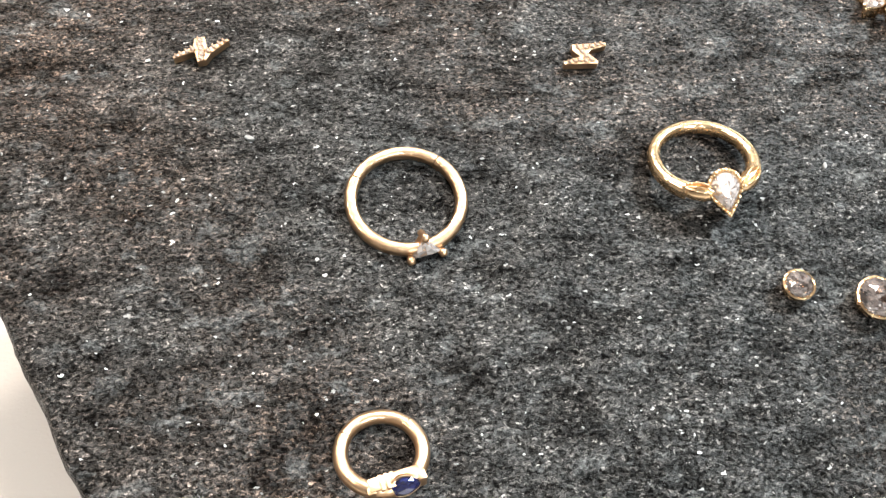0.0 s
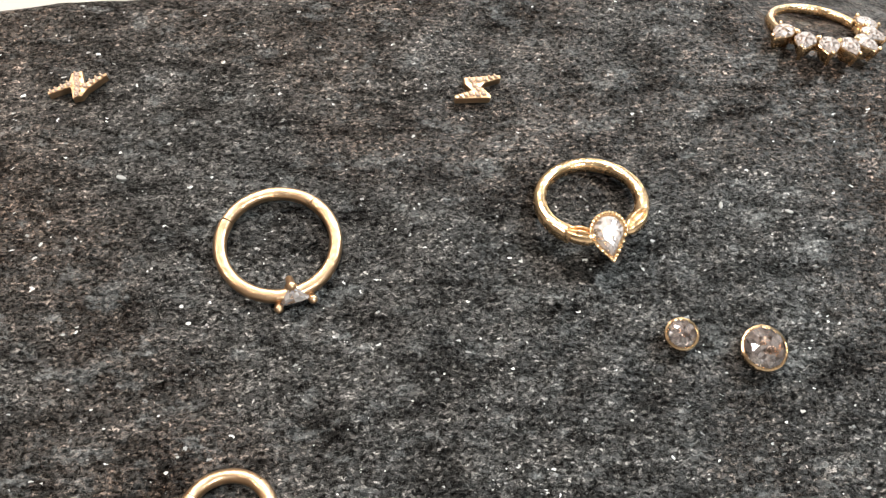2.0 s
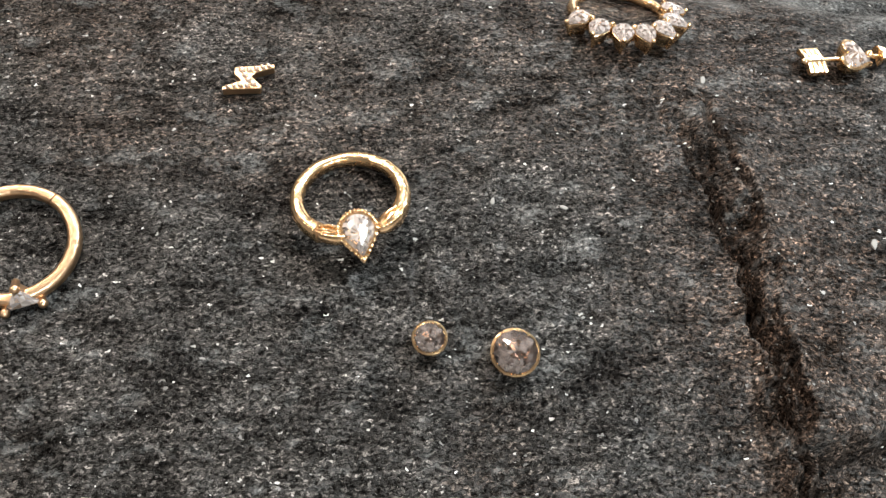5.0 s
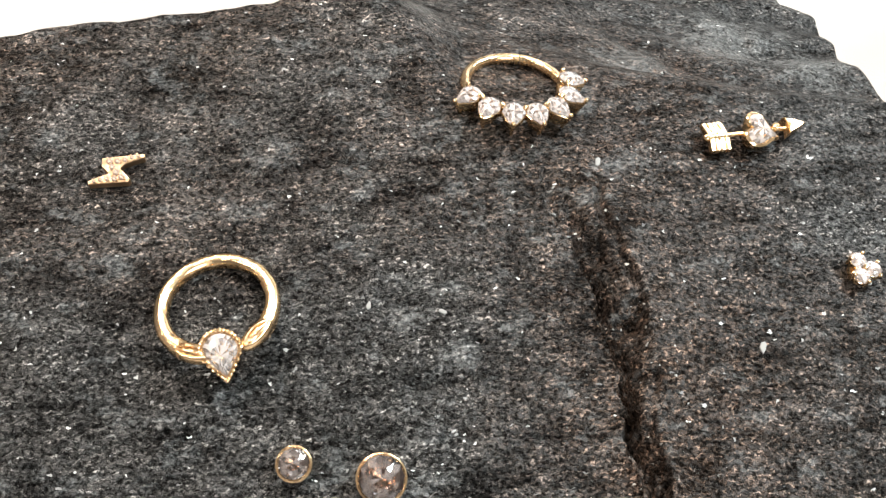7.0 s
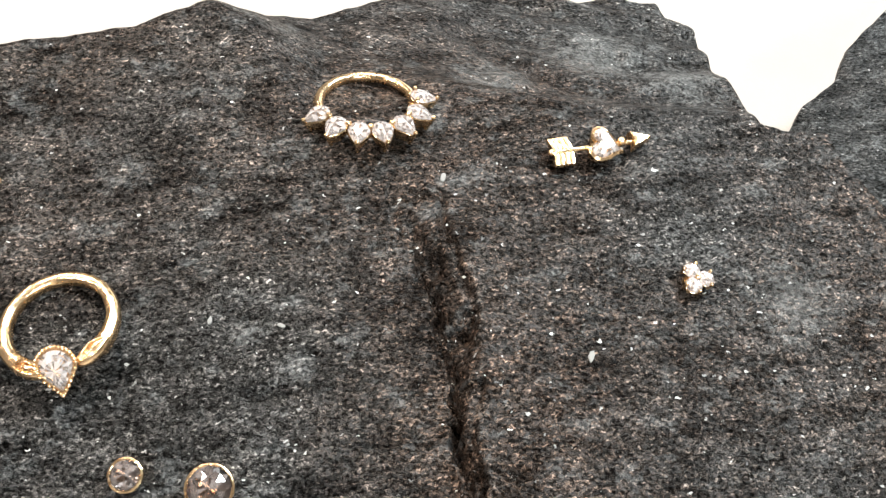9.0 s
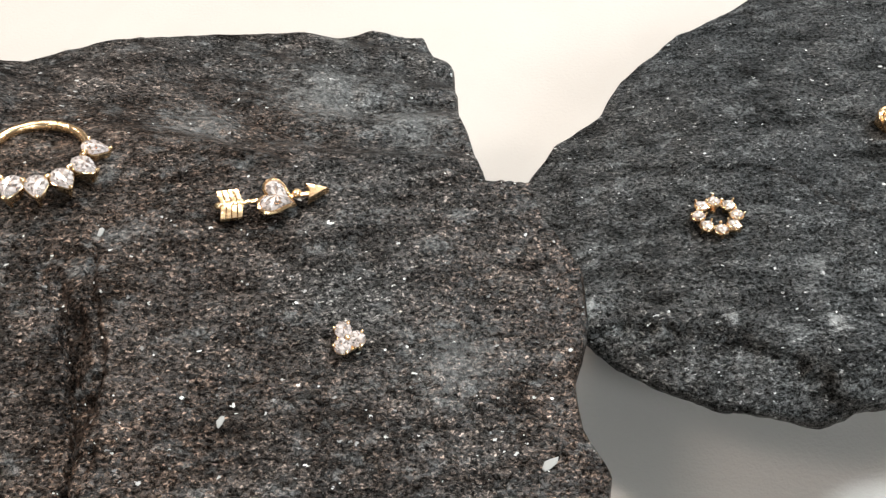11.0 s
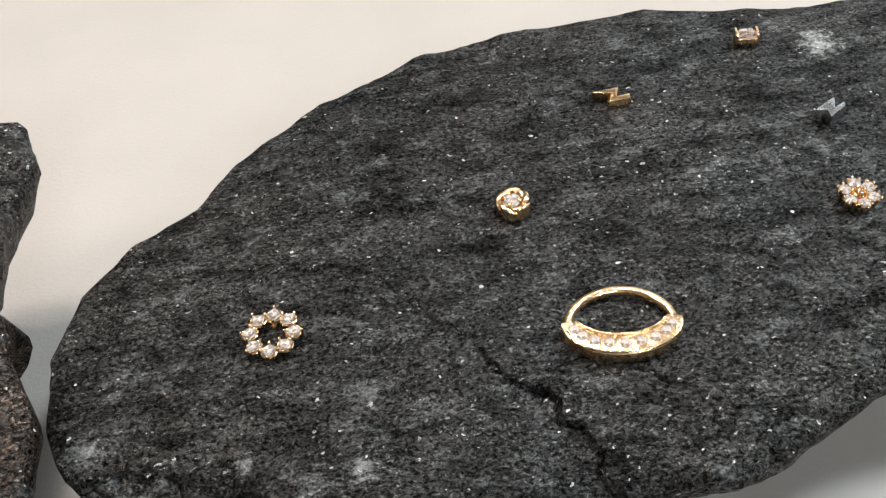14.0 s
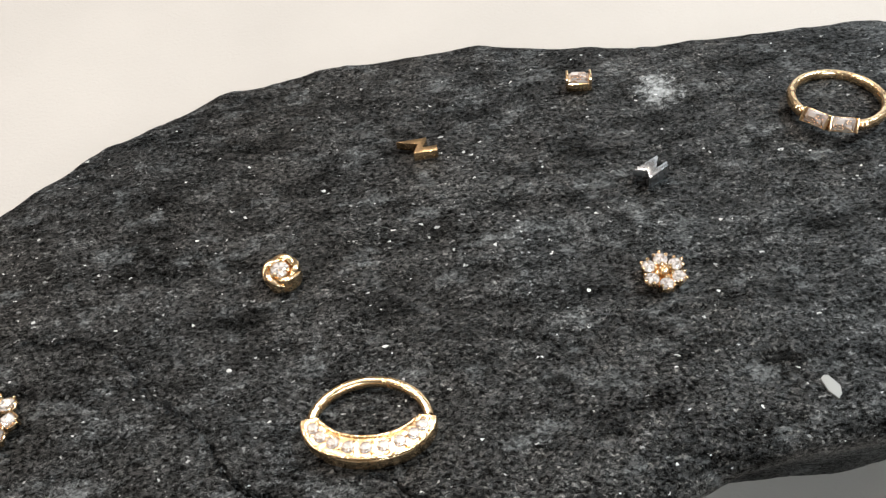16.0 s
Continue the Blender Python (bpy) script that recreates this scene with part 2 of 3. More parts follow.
def sweep(path, section, closed=False, grow=None):
    """Carries a section of (outward, up) points along a path of (x, y, z) that goes anticlockwise seen from above."""
    bm = bmesh.new()
    n, rings = len(path), []
    for i, p in enumerate(path):
        a = Vector(path[(i - 1) % n] if closed or i else path[0])
        b = Vector(path[(i + 1) % n] if closed or i < n - 1 else path[-1])
        along = (b - a).normalized()
        outward = along.cross(Vector((0, 0, 1))).normalized()
        up = outward.cross(along)
        g = grow(i / (n - 1)) if grow else (1, 1)
        rings.append([bm.verts.new(Vector(p) + outward * u * g[0] + up * v * g[1]) for u, v in section])
    k = len(section)
    for i in range(n if closed else n - 1):
        for j in range(k):
            bm.faces.new((rings[i][j], rings[i][(j + 1) % k], rings[(i + 1) % n][(j + 1) % k], rings[(i + 1) % n][j]))
    if not closed:
        bm.faces.new(rings[0])
        bm.faces.new(rings[-1])
    return bm


def rounded(w, h, r, n=3):
    """A rectangular section with rounded corners."""
    pts = []
    for cx, cy, a0 in ((w / 2 - r, h / 2 - r, 0), (-w / 2 + r, h / 2 - r, 90), (-w / 2 + r, -h / 2 + r, 180), (w / 2 - r, -h / 2 + r, 270)):
        pts += [(cx + r * math.cos(radians(a0 + 90 * i / n)), cy + r * math.sin(radians(a0 + 90 * i / n))) for i in range(n + 1)]
    return pts


def arc(r, a0, a1, n=60, z=0.0, ry=None):
    return [(r * math.cos(radians(a0 + (a1 - a0) * i / n)), (ry or r) * math.sin(radians(a0 + (a1 - a0) * i / n)), z) for i in range(n + 1)]


def disc(rx, ry=None, n=16):
    return [(rx * math.cos(2 * math.pi * i / n), (ry or rx) * math.sin(2 * math.pi * i / n)) for i in range(n)]


def pear(w, l, n=20):
    """A drop: round at +y, pointed at -y, w wide and l long."""
    out = []
    for i in range(n):
        a = 2 * math.pi * i / n + math.pi / 2
        s, c = math.sin(a), math.cos(a)
        out.append((w / 2 * c * (1 if s > 0 else (1 + s) ** 0.55), l * 0.42 * s if s > 0 else l * 0.58 * s))
    return out


def heart(w, n=28):
    out = []
    for i in range(n):
        a = 2 * math.pi * i / n
        out.append((w / 32 * 16 * math.sin(a) ** 3, w / 32 * (13 * math.cos(a) - 5 * math.cos(2 * a) - 2 * math.cos(3 * a) - math.cos(4 * a))))
    return out[::-1]


def gem(outline, crown, pavilion, table=0.56):
    """A cut stone: table, two rows of crown facets, girdle, and a pavilion that comes to a point; girdle at z 0."""
    bm = bmesh.new()
    n = len(outline)
    cx, cy = sum(p[0] for p in outline) / n, sum(p[1] for p in outline) / n

    def ring(s, z, half=0):
        out = []
        for i in range(n):
            x, y = outline[i]
            if half:
                x2, y2 = outline[(i + 1) % n]
                x, y = (x + x2) / 2, (y + y2) / 2
            out.append(bm.verts.new((cx + (x - cx) * s, cy + (y - cy) * s, z)))
        return out
    rows = [ring(1, 0), ring(1, crown * 0.12), ring(0.82, crown * 0.62, 1), ring(table, crown)]
    for a, b in zip(rows, rows[1:]):
        half = b is rows[2]
        for i in range(n):
            j = (i + 1) % n
            if half:
                bm.faces.new((a[i], a[j], b[i]))
                bm.faces.new((a[j], b[j], b[i]))
            elif b is rows[3]:
                bm.faces.new((a[i], a[j], b[j]))
                bm.faces.new((a[i], b[j], b[i]))
            else:
                bm.faces.new((a[i], a[j], b[j], b[i]))
    peak = bm.verts.new((cx + 0.05 * (outline[0][0] - cx), cy, crown * 1.04))
    for i in range(n):
        bm.faces.new((rows[3][i], rows[3][(i + 1) % n], peak))
    low = ring(0.5, -pavilion * 0.62, 1)
    tip = bm.verts.new((cx, cy, -pavilion))
    for i in range(n):
        j = (i + 1) % n
        bm.faces.new((rows[0][j], rows[0][i], low[i]))
        bm.faces.new((rows[0][j], low[i], low[j]))
        bm.faces.new((low[j], low[i], tip))
    bmesh.ops.recalc_face_normals(bm, faces=bm.faces)
    bmesh.ops.split_edges(bm, edges=bm.edges[:])
    return bm


def cup(outline, depth, wall, foot=0.6):
    """A bezel: an open cup round a stone, with a closed tapering back; rim at z 0."""
    bm = bmesh.new()
    n = len(outline)

    def ring(grow, s, z):
        out = []
        for x, y in outline:
            r = math.hypot(x, y) or 1
            out.append(bm.verts.new((x * s + x / r * grow, y * s + y / r * grow, z)))
        return out
    rows = [ring(-wall * 0.6, 1, -depth * 0.55), ring(-wall * 0.25, 1, 0), ring(wall * 0.3, 1, wall * 0.35), ring(wall * 0.8, 1, 0), ring(wall * 0.8, 1, -depth * 0.3), ring(wall * 0.5, foot, -depth)]
    for a, b in zip(rows, rows[1:]):
        for i in range(n):
            bm.faces.new((a[i], a[(i + 1) % n], b[(i + 1) % n], b[i]))
    bm.faces.new(rows[0])
    bm.faces.new(rows[-1])
    return bm


# ---- the place: room, counter, two stones ----
def structure(name, bm, material, label, category):
    return tagged(part(name, bm, material, None), label, category, "", "structure")


structure("floor", box(0, 0, -925, 5200, 5200, 50), FLOOR, "plain dark shop floor", "floor")
structure("ceiling", box(0, 0, 1825, 5200, 5200, 50), CEIL, "plain pale shop ceiling", "ceiling")
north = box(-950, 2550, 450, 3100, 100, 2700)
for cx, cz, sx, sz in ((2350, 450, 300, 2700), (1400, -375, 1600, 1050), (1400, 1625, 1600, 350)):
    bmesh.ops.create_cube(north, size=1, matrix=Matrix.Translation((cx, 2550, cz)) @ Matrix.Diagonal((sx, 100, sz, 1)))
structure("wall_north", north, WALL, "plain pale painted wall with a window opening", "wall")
structure("wall_south", box(0, -2550, 450, 5000, 100, 2700), WALL, "plain pale painted wall", "wall")
structure("wall_east", box(2550, 0, 450, 100, 5200, 2700), WALL, "plain pale painted wall", "wall")
structure("wall_west", box(-2550, 0, 450, 100, 5200, 2700), WALL, "plain pale painted wall", "wall")
structure("counter", box(80, 150, -450, 1500, 800, 900, 4), TABLE, "cream display counter with finely grained top", "counter")


def lattice(ix, iy, seed):
    h = np.sin(ix * 127.1 + iy * 311.7 + seed * 74.7) * 43758.5453
    return h - np.floor(h)


def value_noise(x, y, seed):
    ix, iy = np.floor(x), np.floor(y)
    fx, fy = x - ix, y - iy
    fx, fy = fx * fx * (3 - 2 * fx), fy * fy * (3 - 2 * fy)
    a, b = lattice(ix, iy, seed), lattice(ix + 1, iy, seed)
    c, d = lattice(ix, iy + 1, seed), lattice(ix + 1, iy + 1, seed)
    return (a + (b - a) * fx) * (1 - fy) + (c + (d - c) * fx) * fy - 0.5


def rough_noise(x, y, scale, seed, octaves=4, gain=0.5):
    total, amp = 0.0, 1.0
    for k in range(octaves):
        total = total + amp * value_noise(x * scale * 2 ** k, y * scale * 2 ** k, seed + k)
        amp *= gain
    return total


def ease(v):
    v = np.clip(v, 0, 1)
    return v * v * (3 - 2 * v)


def smaller(a, b, k):
    """A rounded minimum."""
    h = np.clip(0.5 + 0.5 * (b - a) / k, 0, 1)
    return b * (1 - h) + a * h - k * h * (1 - h)


def to_line(x, y, line):
    """Distance from a polyline, the share of the way along it, and the side (positive: on its left)."""
    best, where, side = np.full(np.shape(x), 1e9), np.zeros(np.shape(x)), np.zeros(np.shape(x))
    for i, ((ax, ay), (bx, by)) in enumerate(zip(line, line[1:])):
        dx, dy = bx - ax, by - ay
        s = np.clip(((x - ax) * dx + (y - ay) * dy) / (dx * dx + dy * dy), 0, 1)
        d = np.hypot(x - ax - s * dx, y - ay - s * dy)
        near = d < best
        best = np.where(near, d, best)
        where = np.where(near, (i + s) / (len(line) - 1), where)
        side = np.where(near, np.sign(dx * (y - ay) - dy * (x - ax)), side)
    return best, where, side


def top_a(x, y):
    """Height in centimetres of the big stone's upper face: two sloping planes either side of a crack, and a lower lobe behind a crest."""
    wob = 0.16 * rough_noise(x * 0.3, y, 1.8, 5, 5, 0.65)
    xc = np.interp(y, (2.5, 4.0, 5.0, 5.6, 6.2, 6.8, 7.4), (4.60, 4.66, 4.68, 4.58, 4.47, 4.33, 4.2)) + wob
    xr = np.interp(y, (2.5, 3.9, 4.7, 5.35, 6.0, 6.5, 7.4), (4.75, 4.83, 4.94, 5.02, 5.0, 4.84, 4.6)) + wob * 0.8
    left = 0.99 - 0.044 * x + 0.348 * y
    right = 1.97 - 0.138 * x + 0.27 * y
    deep = ease((7.0 - y) / 1.2)
    right = right + deep * 0.10 * np.exp(-np.maximum(x - xr, 0) / 0.45)
    foot = xr - 0.42 - 0.16 * rough_noise(x, y, 1.5, 33)
    front = left + (right - left) * ease((x - foot) / (xr - foot))
    jag = 0.07 * rough_noise(x * 0.2, y, 3.4, 37, 5, 0.7)
    front = front - deep * np.maximum(0.20 + 0.22 * rough_noise(x, y, 2.4, 9), 0.06) * np.exp(-np.abs((x - xc - jag) / 0.042) ** 3)
    front = front - deep * np.maximum(0.13 + 0.34 * rough_noise(x, y, 2.1, 39), 0) * np.exp(-np.abs((x - xr + 0.05 + jag) / 0.045) ** 3)
    front = front - deep * np.maximum(0.25 * rough_noise(x, y, 3.0, 35), 0) * ease((x - xc) / 0.1) * ease((xr - 0.02 - x) / 0.07)
    shelf = 3.46 + 0.10 * (x - 4.6) + 0.14 * rough_noise(x, y * 0.3, 1.8, 47)
    front = front - 0.30 * ease((shelf - y) / 0.14) * ease((x - xc) / 0.15)
    front = front - 0.16 * np.exp(-((y - shelf + 0.05) / 0.05) ** 2) * ease((x - xc) / 0.15)
    back = 5.20 - 0.233 * x - 0.108 * y + 0.12 * rough_noise(x, y, 0.7, 3)
    yc = np.interp(x, (-5, 2, 3.2, 3.9, 4.4, 5.0, 6.5, 7.2, 8.3, 9.2), (9.6, 9.0, 8.6, 8.35, 8.2, 7.95, 7.66, 7.55, 7.47, 7.44)) + 0.14 * rough_noise(x, y * 0.3, 1.4, 13, 4, 0.6)
    cap = 3.38 - 0.10 * (x - 4.2) + 0.5 * np.maximum(0, 3.8 - x)
    front = smaller(front, cap, 0.10)
    z = front + (np.minimum(back, front) - front) * ease((y - yc) / np.interp(x, (3, 6, 8), (0.8, 0.45, 0.16)))
    z = z - 0.05 * ease((y - yc) / 0.1) * np.sin((y - yc) * 9 + 3 * rough_noise(x, y, 0.6, 15)) * ease((x - 5) / 2)
    strata = np.floor(rough_noise(x * 0.4, y, 1.1, 41) * 14) / 14
    return z + 0.05 * rough_noise(x, y, 0.8, 17, 3) + 0.03 * rough_noise(x, y, 3.0, 19, 3) + 0.035 * strata


CRACK = ((11.74, 8.2), (12.29, 7.7), (12.79, 7.18), (13.25, 6.63), (13.62, 6.14), (13.81, 5.81), (13.78, 5.55))
CRACK_SHORT = ((14.2, 6.67), (14.6, 6.5), (14.83, 6.19))
CRACK_FINE = ((11.1, 8.35), (11.55, 8.28), (11.74, 8.2))
LEDGE = ((9.2, 6.3), (9.9, 6.35), (10.75, 6.12), (11.3, 5.72), (11.75, 5.2), (11.8, 4.8))


def top_b(x, y):
    """Height in centimetres of the second stone's upper face: nearly level, with a crack and a broken ledge in front."""
    wx, wy = x + 0.16 * rough_noise(x, y, 2.6, 51, 5, 0.6), y + 0.16 * rough_noise(x, y, 2.6, 61, 5, 0.6)
    z = 1.55 - 0.008 * x + 0.034 * y
    d, s, side = to_line(wx, wy, CRACK)
    z = z - (0.06 + 0.10 * s) * np.exp(-(d / (0.014 + 0.020 * s * s)) ** 4) * np.maximum(0.85 + 1.1 * rough_noise(x, y, 3, 77), 0.15)
    z = z - np.where(side < 0, 0.13 * s * ease((s - 0.2) * 3), 0) * np.exp(-(d / 0.9) ** 2) * ease(d / 0.04)
    for line in (CRACK_SHORT, CRACK_FINE):
        d, s, _ = to_line(wx, wy, line)
        z = z - 0.045 * np.exp(-(d / 0.02) ** 4) * (1 - 0.6 * s)
    d, s, side = to_line(wx, wy, LEDGE)
    z = z - np.where(side < 0, (0.05 + 0.12 * s) * ease(d / 0.16) + 0.10 * d, 0)
    strata = np.floor(rough_noise(x, y * 0.5, 1.0, 43) * 12) / 12
    return z + 0.035 * rough_noise(x, y, 0.8, 23, 3) + 0.022 * rough_noise(x, y, 3.0, 27, 3) + 0.022 * strata


def slab(name, material, outline, centre, top, roll, reach, under, seed, label):
    """A broken slab of slate standing on the counter: the upper face runs out to an uneven outline, rolls over and is undercut."""
    cx, cy = centre
    ang = np.array([math.atan2(y - cy, x - cx) % (2 * math.pi) for x, y in outline])
    rad = np.array([math.hypot(x - cx, y - cy) for x, y in outline])
    order = np.argsort(ang)
    ang, rad = ang[order], rad[order]
    turns, rows = 1100, 260
    th = np.linspace(0, 2 * math.pi, turns, endpoint=False)
    # straight edges between the corners of the outline
    aa, rr = np.r_[ang[-1] - 2 * math.pi, ang, ang[0] + 2 * math.pi], np.r_[rad[-1], rad, rad[0]]
    k = np.clip(np.searchsorted(aa, th, side="right") - 1, 0, len(aa) - 2)
    a0, a1, r0, r1 = aa[k], aa[k + 1], rr[k], rr[k + 1]
    rim = r0 * r1 * np.sin(a1 - a0) / (r0 * np.sin(th - a0) + r1 * np.sin(a1 - th))
    ex, ey = cx + rim * np.cos(th), cy + rim * np.sin(th)
    rim = rim + 0.09 * rough_noise(ex, ey, 1.0, seed, 4, 0.5)
    lower = 0.3 + 0.7 * ease(-np.sin(th) * 1.5)  # the side that faces the room is worn down most
    share = 1 - (1 - np.linspace(0, 1, rows + 1)[1:]) ** 1.25
    verts, faces = [(cx, cy, float(top(np.array(cx), np.array(cy))))], []
    for s in share:
        x, y = cx + rim * s * np.cos(th), cy + rim * s * np.sin(th)
        gap = rim * (1 - s)
        z = top(x, y) - roll * lower * np.exp(-gap / reach) * (1 + 1.2 * rough_noise(x, y, 1.5, seed + 7))
        verts += list(zip(x.tolist(), y.tolist(), z.tolist()))
    edge_z = z
    for f, inset in ((0.05, -0.015), (0.11, 0.0), (0.2, 0.06), (0.3, 0.16), (0.42, 0.28), (0.56, 0.4), (0.72, 0.5), (0.88, 0.56), (1.0, 0.6)):
        bite = inset * under + 0.09 * rough_noise(ex * 1.0, ey + f * 3, 2.2, seed + 31, 4, 0.6) * min(1, f * 5)
        r = rim - bite
        zz = edge_z * (1 - f)
        verts += list(zip((cx + r * np.cos(th)).tolist(), (cy + r * np.sin(th)).tolist(), zz.tolist()))
    total = rows + 9
    for j in range(turns):
        faces.append((0, 1 + j, 1 + (j + 1) % turns))
    for i in range(total - 1):
        a, b = 1 + i * turns, 1 + (i + 1) * turns
        for j in range(turns):
            k2 = (j + 1) % turns
            faces.append((a + j, b + j, b + k2, a + k2))
    faces.append(tuple(1 + (total - 1) * turns + j for j in reversed(range(turns))))
    mesh = bpy.data.meshes.new(name)
    mesh.from_pydata([(x * CM, y * CM, z * CM) for x, y, z in verts], [], faces)
    mesh.materials.append(material)
    mesh.shade_smooth()
    return tagged(new(name, mesh), label, "stone")


OUT_A = ((-5.3, 8.0), (-3.9, 8.13), (-3.2, 8.19), (-2.0, 8.3), (-0.3, 8.4), (1.0, 8.55), (2.03, 8.67), (2.55, 8.85), (3.0, 9.3), (3.7, 9.45), (4.76, 10.07), (5.56, 10.4), (7.45, 10.76), (8.05, 10.7),
         (8.32, 10.0), (8.3, 9.4), (8.34, 8.75), (8.44, 7.9), (8.48, 7.53), (8.84, 7.5), (8.92, 7.03), (9.2, 6.46), (9.16, 5.95), (8.95, 5.43), (8.96, 5.0), (9.14, 4.58), (9.06, 4.37), (8.47, 4.08),
         (8.3, 3.7), (7.0, 3.0), (4.3, 2.85), (2.95, 2.7), (1.56, 2.46), (0.0, 1.9), (-1.9, 1.6), (-2.95, 1.9), (-3.4, 2.69), (-3.75, 3.23), (-4.13, 3.85), (-4.46, 4.41), (-5.2, 6.0), (-5.7, 7.4))
OUT_B = ((8.85, 7.6), (9.05, 8.35), (9.44, 8.92), (10.06, 9.39), (10.51, 9.97), (11.41, 10.79), (11.82, 10.95), (12.73, 11.46), (13.8, 11.7), (15.07, 11.74), (15.5, 11.8), (17.4, 11.48), (18.58, 11.46), (19.94, 11.49),
         (21.0, 11.0), (21.8, 9.6), (21.6, 8.0), (20.6, 7.0), (19.4, 6.75), (18.07, 6.66), (17.45, 6.63), (16.8, 6.48), (16.01, 6.13), (15.3, 5.7), (14.82, 5.53), (13.8, 5.58), (12.94, 5.45), (12.43, 5.15),
         (11.87, 5.27), (11.39, 5.19), (10.77, 5.33), (10.07, 5.6), (9.5, 5.97), (9.15, 6.4), (8.92, 6.9))
slab("slate_slab", SLATE_A, OUT_A, (3.0, 5.7), top_a, 0.09, 0.10, 2.4, 101, "large dark brown-black slate slab with a long crack, on a cream counter")
slab("slate_slab", SLATE_B, OUT_B, (14.2, 8.4), top_b, 0.13, 0.18, 2.0, 202, "rounded black slate slab with pale flecks and a crack, on a cream counter")


# ---- jewellery ----
def on(top, x, y, turn=0.0, tip=0.0, lift=0.0, roll=0.0):
    """The pose on a stone at x, y (centimetres), its z out of the stone; turn, tip and roll in degrees, lift in millimetres."""
    e = 0.25
    at = lambda u, v: float(top(np.array(u), np.array(v)))  # noqa: E731
    zs = [at(x + i * e, y + j * e) for i in (-1, 0, 1) for j in (-1, 0, 1)]
    n = Vector((-(at(x + e, y) - at(x - e, y)) / (2 * e), -(at(x, y + e) - at(x, y - e)) / (2 * e), 1)).normalized()
    side = Vector((1, 0, 0))
    side = (side - n * side.dot(n)).normalized()
    turnm = Matrix((side, n.cross(side), n)).transposed().to_4x4()
    return Matrix.Translation((x * CM, y * CM, sum(zs) / 9 * CM)) @ turnm @ pose(0, 0, lift * MM, tip, roll, turn)


ZAP = ((-1.25, 1.15), (2.45, 1.45), (2.45, 1.05), (0.7, 0.45), (0.35, 0.05), (1.25, -1.05), (1.1, -1.38), (-0.65, -1.4), (-2.35, -1.45), (-2.4, -1.1), (-0.65, -0.4), (-1.25, 0.35))


ZAP_DOTS = ((1.95, 1.22, 0.2), (1.4, 1.08, 0.22), (0.8, 0.9, 0.26), (0.15, 0.8, 0.32), (-0.55, 0.8, 0.32), (-0.3, 0.2, 0.32), (0.05, -0.35, 0.32), (0.5, -0.85, 0.3), (-0.1, -1.0, 0.28), (-0.75, -0.95, 0.26), (-1.3, -1.05, 0.22), (-1.85, -1.2, 0.18))
ZAP_B = ((-0.5, 1.2), (0.45, 1.35), (0.6, 0.3), (0.7, -0.05), (2.6, 0.85), (2.7, 0.6), (0.95, -0.75), (0.45, -1.5), (-0.35, -1.6), (-0.5, -0.6), (-0.6, -0.35), (-2.5, -0.95), (-2.6, -0.65), (-0.7, 0.3))
ZAP_B_DOTS = ((0, 0.95, 0.3), (-0.05, 0.4, 0.32), (0.05, -0.15, 0.32), (0.05, -0.7, 0.32), (0.02, -1.25, 0.28), (-0.7, -0.02, 0.28), (-1.25, -0.3, 0.25), (-1.8, -0.52, 0.22), (-2.25, -0.7, 0.17), (0.75, -0.4, 0.28), (1.3, -0.02, 0.25), (1.8, 0.28, 0.22), (2.25, 0.55, 0.17))


def pave_bolt(m, poly, dots):
    ob = thing("lightning_stud", m, "tiny gold lightning-bolt stud with a crystal-set face, on slate", "stud earring", "lightning studs")
    plate = part("bolt_plate", prism(poly, 0.1, 0.9, 0.10), ROSE, ob)
    stub(ob, 0, 0, 0.3, ROSE)
    for x, y, r in dots:
        part("crystal", gem(disc(r, n=8), 0.2, 0.2), PALE, plate, "", Matrix.Translation((x, y, 0.93)))
        part("claw", ball(0.11, 1, 1), ROSE, plate, "", Matrix.Translation((x + r * 0.9, y - r * 0.6, 0.98)), 180)
        part("claw", ball(0.11, 1, 1), ROSE, plate, "", Matrix.Translation((x - r * 0.6, y + r * 0.9, 0.98)), 180)
    return ob


def stub(ob, x, y, z, metal_mat, r=0.42):
    part("post", rod((x, y, z), (x, y, -2.5), r), metal_mat, ob)


def hoop_parts(ob, r, w, h, mat, z, a0, a1, name="band", flat=0.28):
    """A hinged hoop: a long band and a short closing piece, with hairline joints between them."""
    sec = rounded(w, h, flat, 4)
    part(name, sweep(arc(r, a1 + 0.6, a0 + 360 - 0.6, 90, z), sec), mat, ob, "", None, 50)
    part("closing_segment", sweep(arc(r, a0 + 0.6, a1 - 0.6, 40, z), rounded(w * 0.93, h * 0.95, flat * 0.95, 4)), mat, ob, "", None, 50)
    for a in (a0, a1):
        p = (r * math.cos(radians(a)), r * math.sin(radians(a)))
        part("hinge", rod((p[0] * 0.96, p[1] * 0.96, z), (p[0] * 1.04, p[1] * 1.04, z), 0.22), mat, ob, "", None, 60)


def face_out(r, a, z, tilt):
    """The place of a setting on a hoop at angle a, its stone's normal tipped by tilt degrees from straight up towards the outside; its -y points outward."""
    return pose(r * math.cos(radians(a)), r * math.sin(radians(a)), z, 0, 0, a + 90) @ pose(0, 0, 0, tilt, 0, 0)


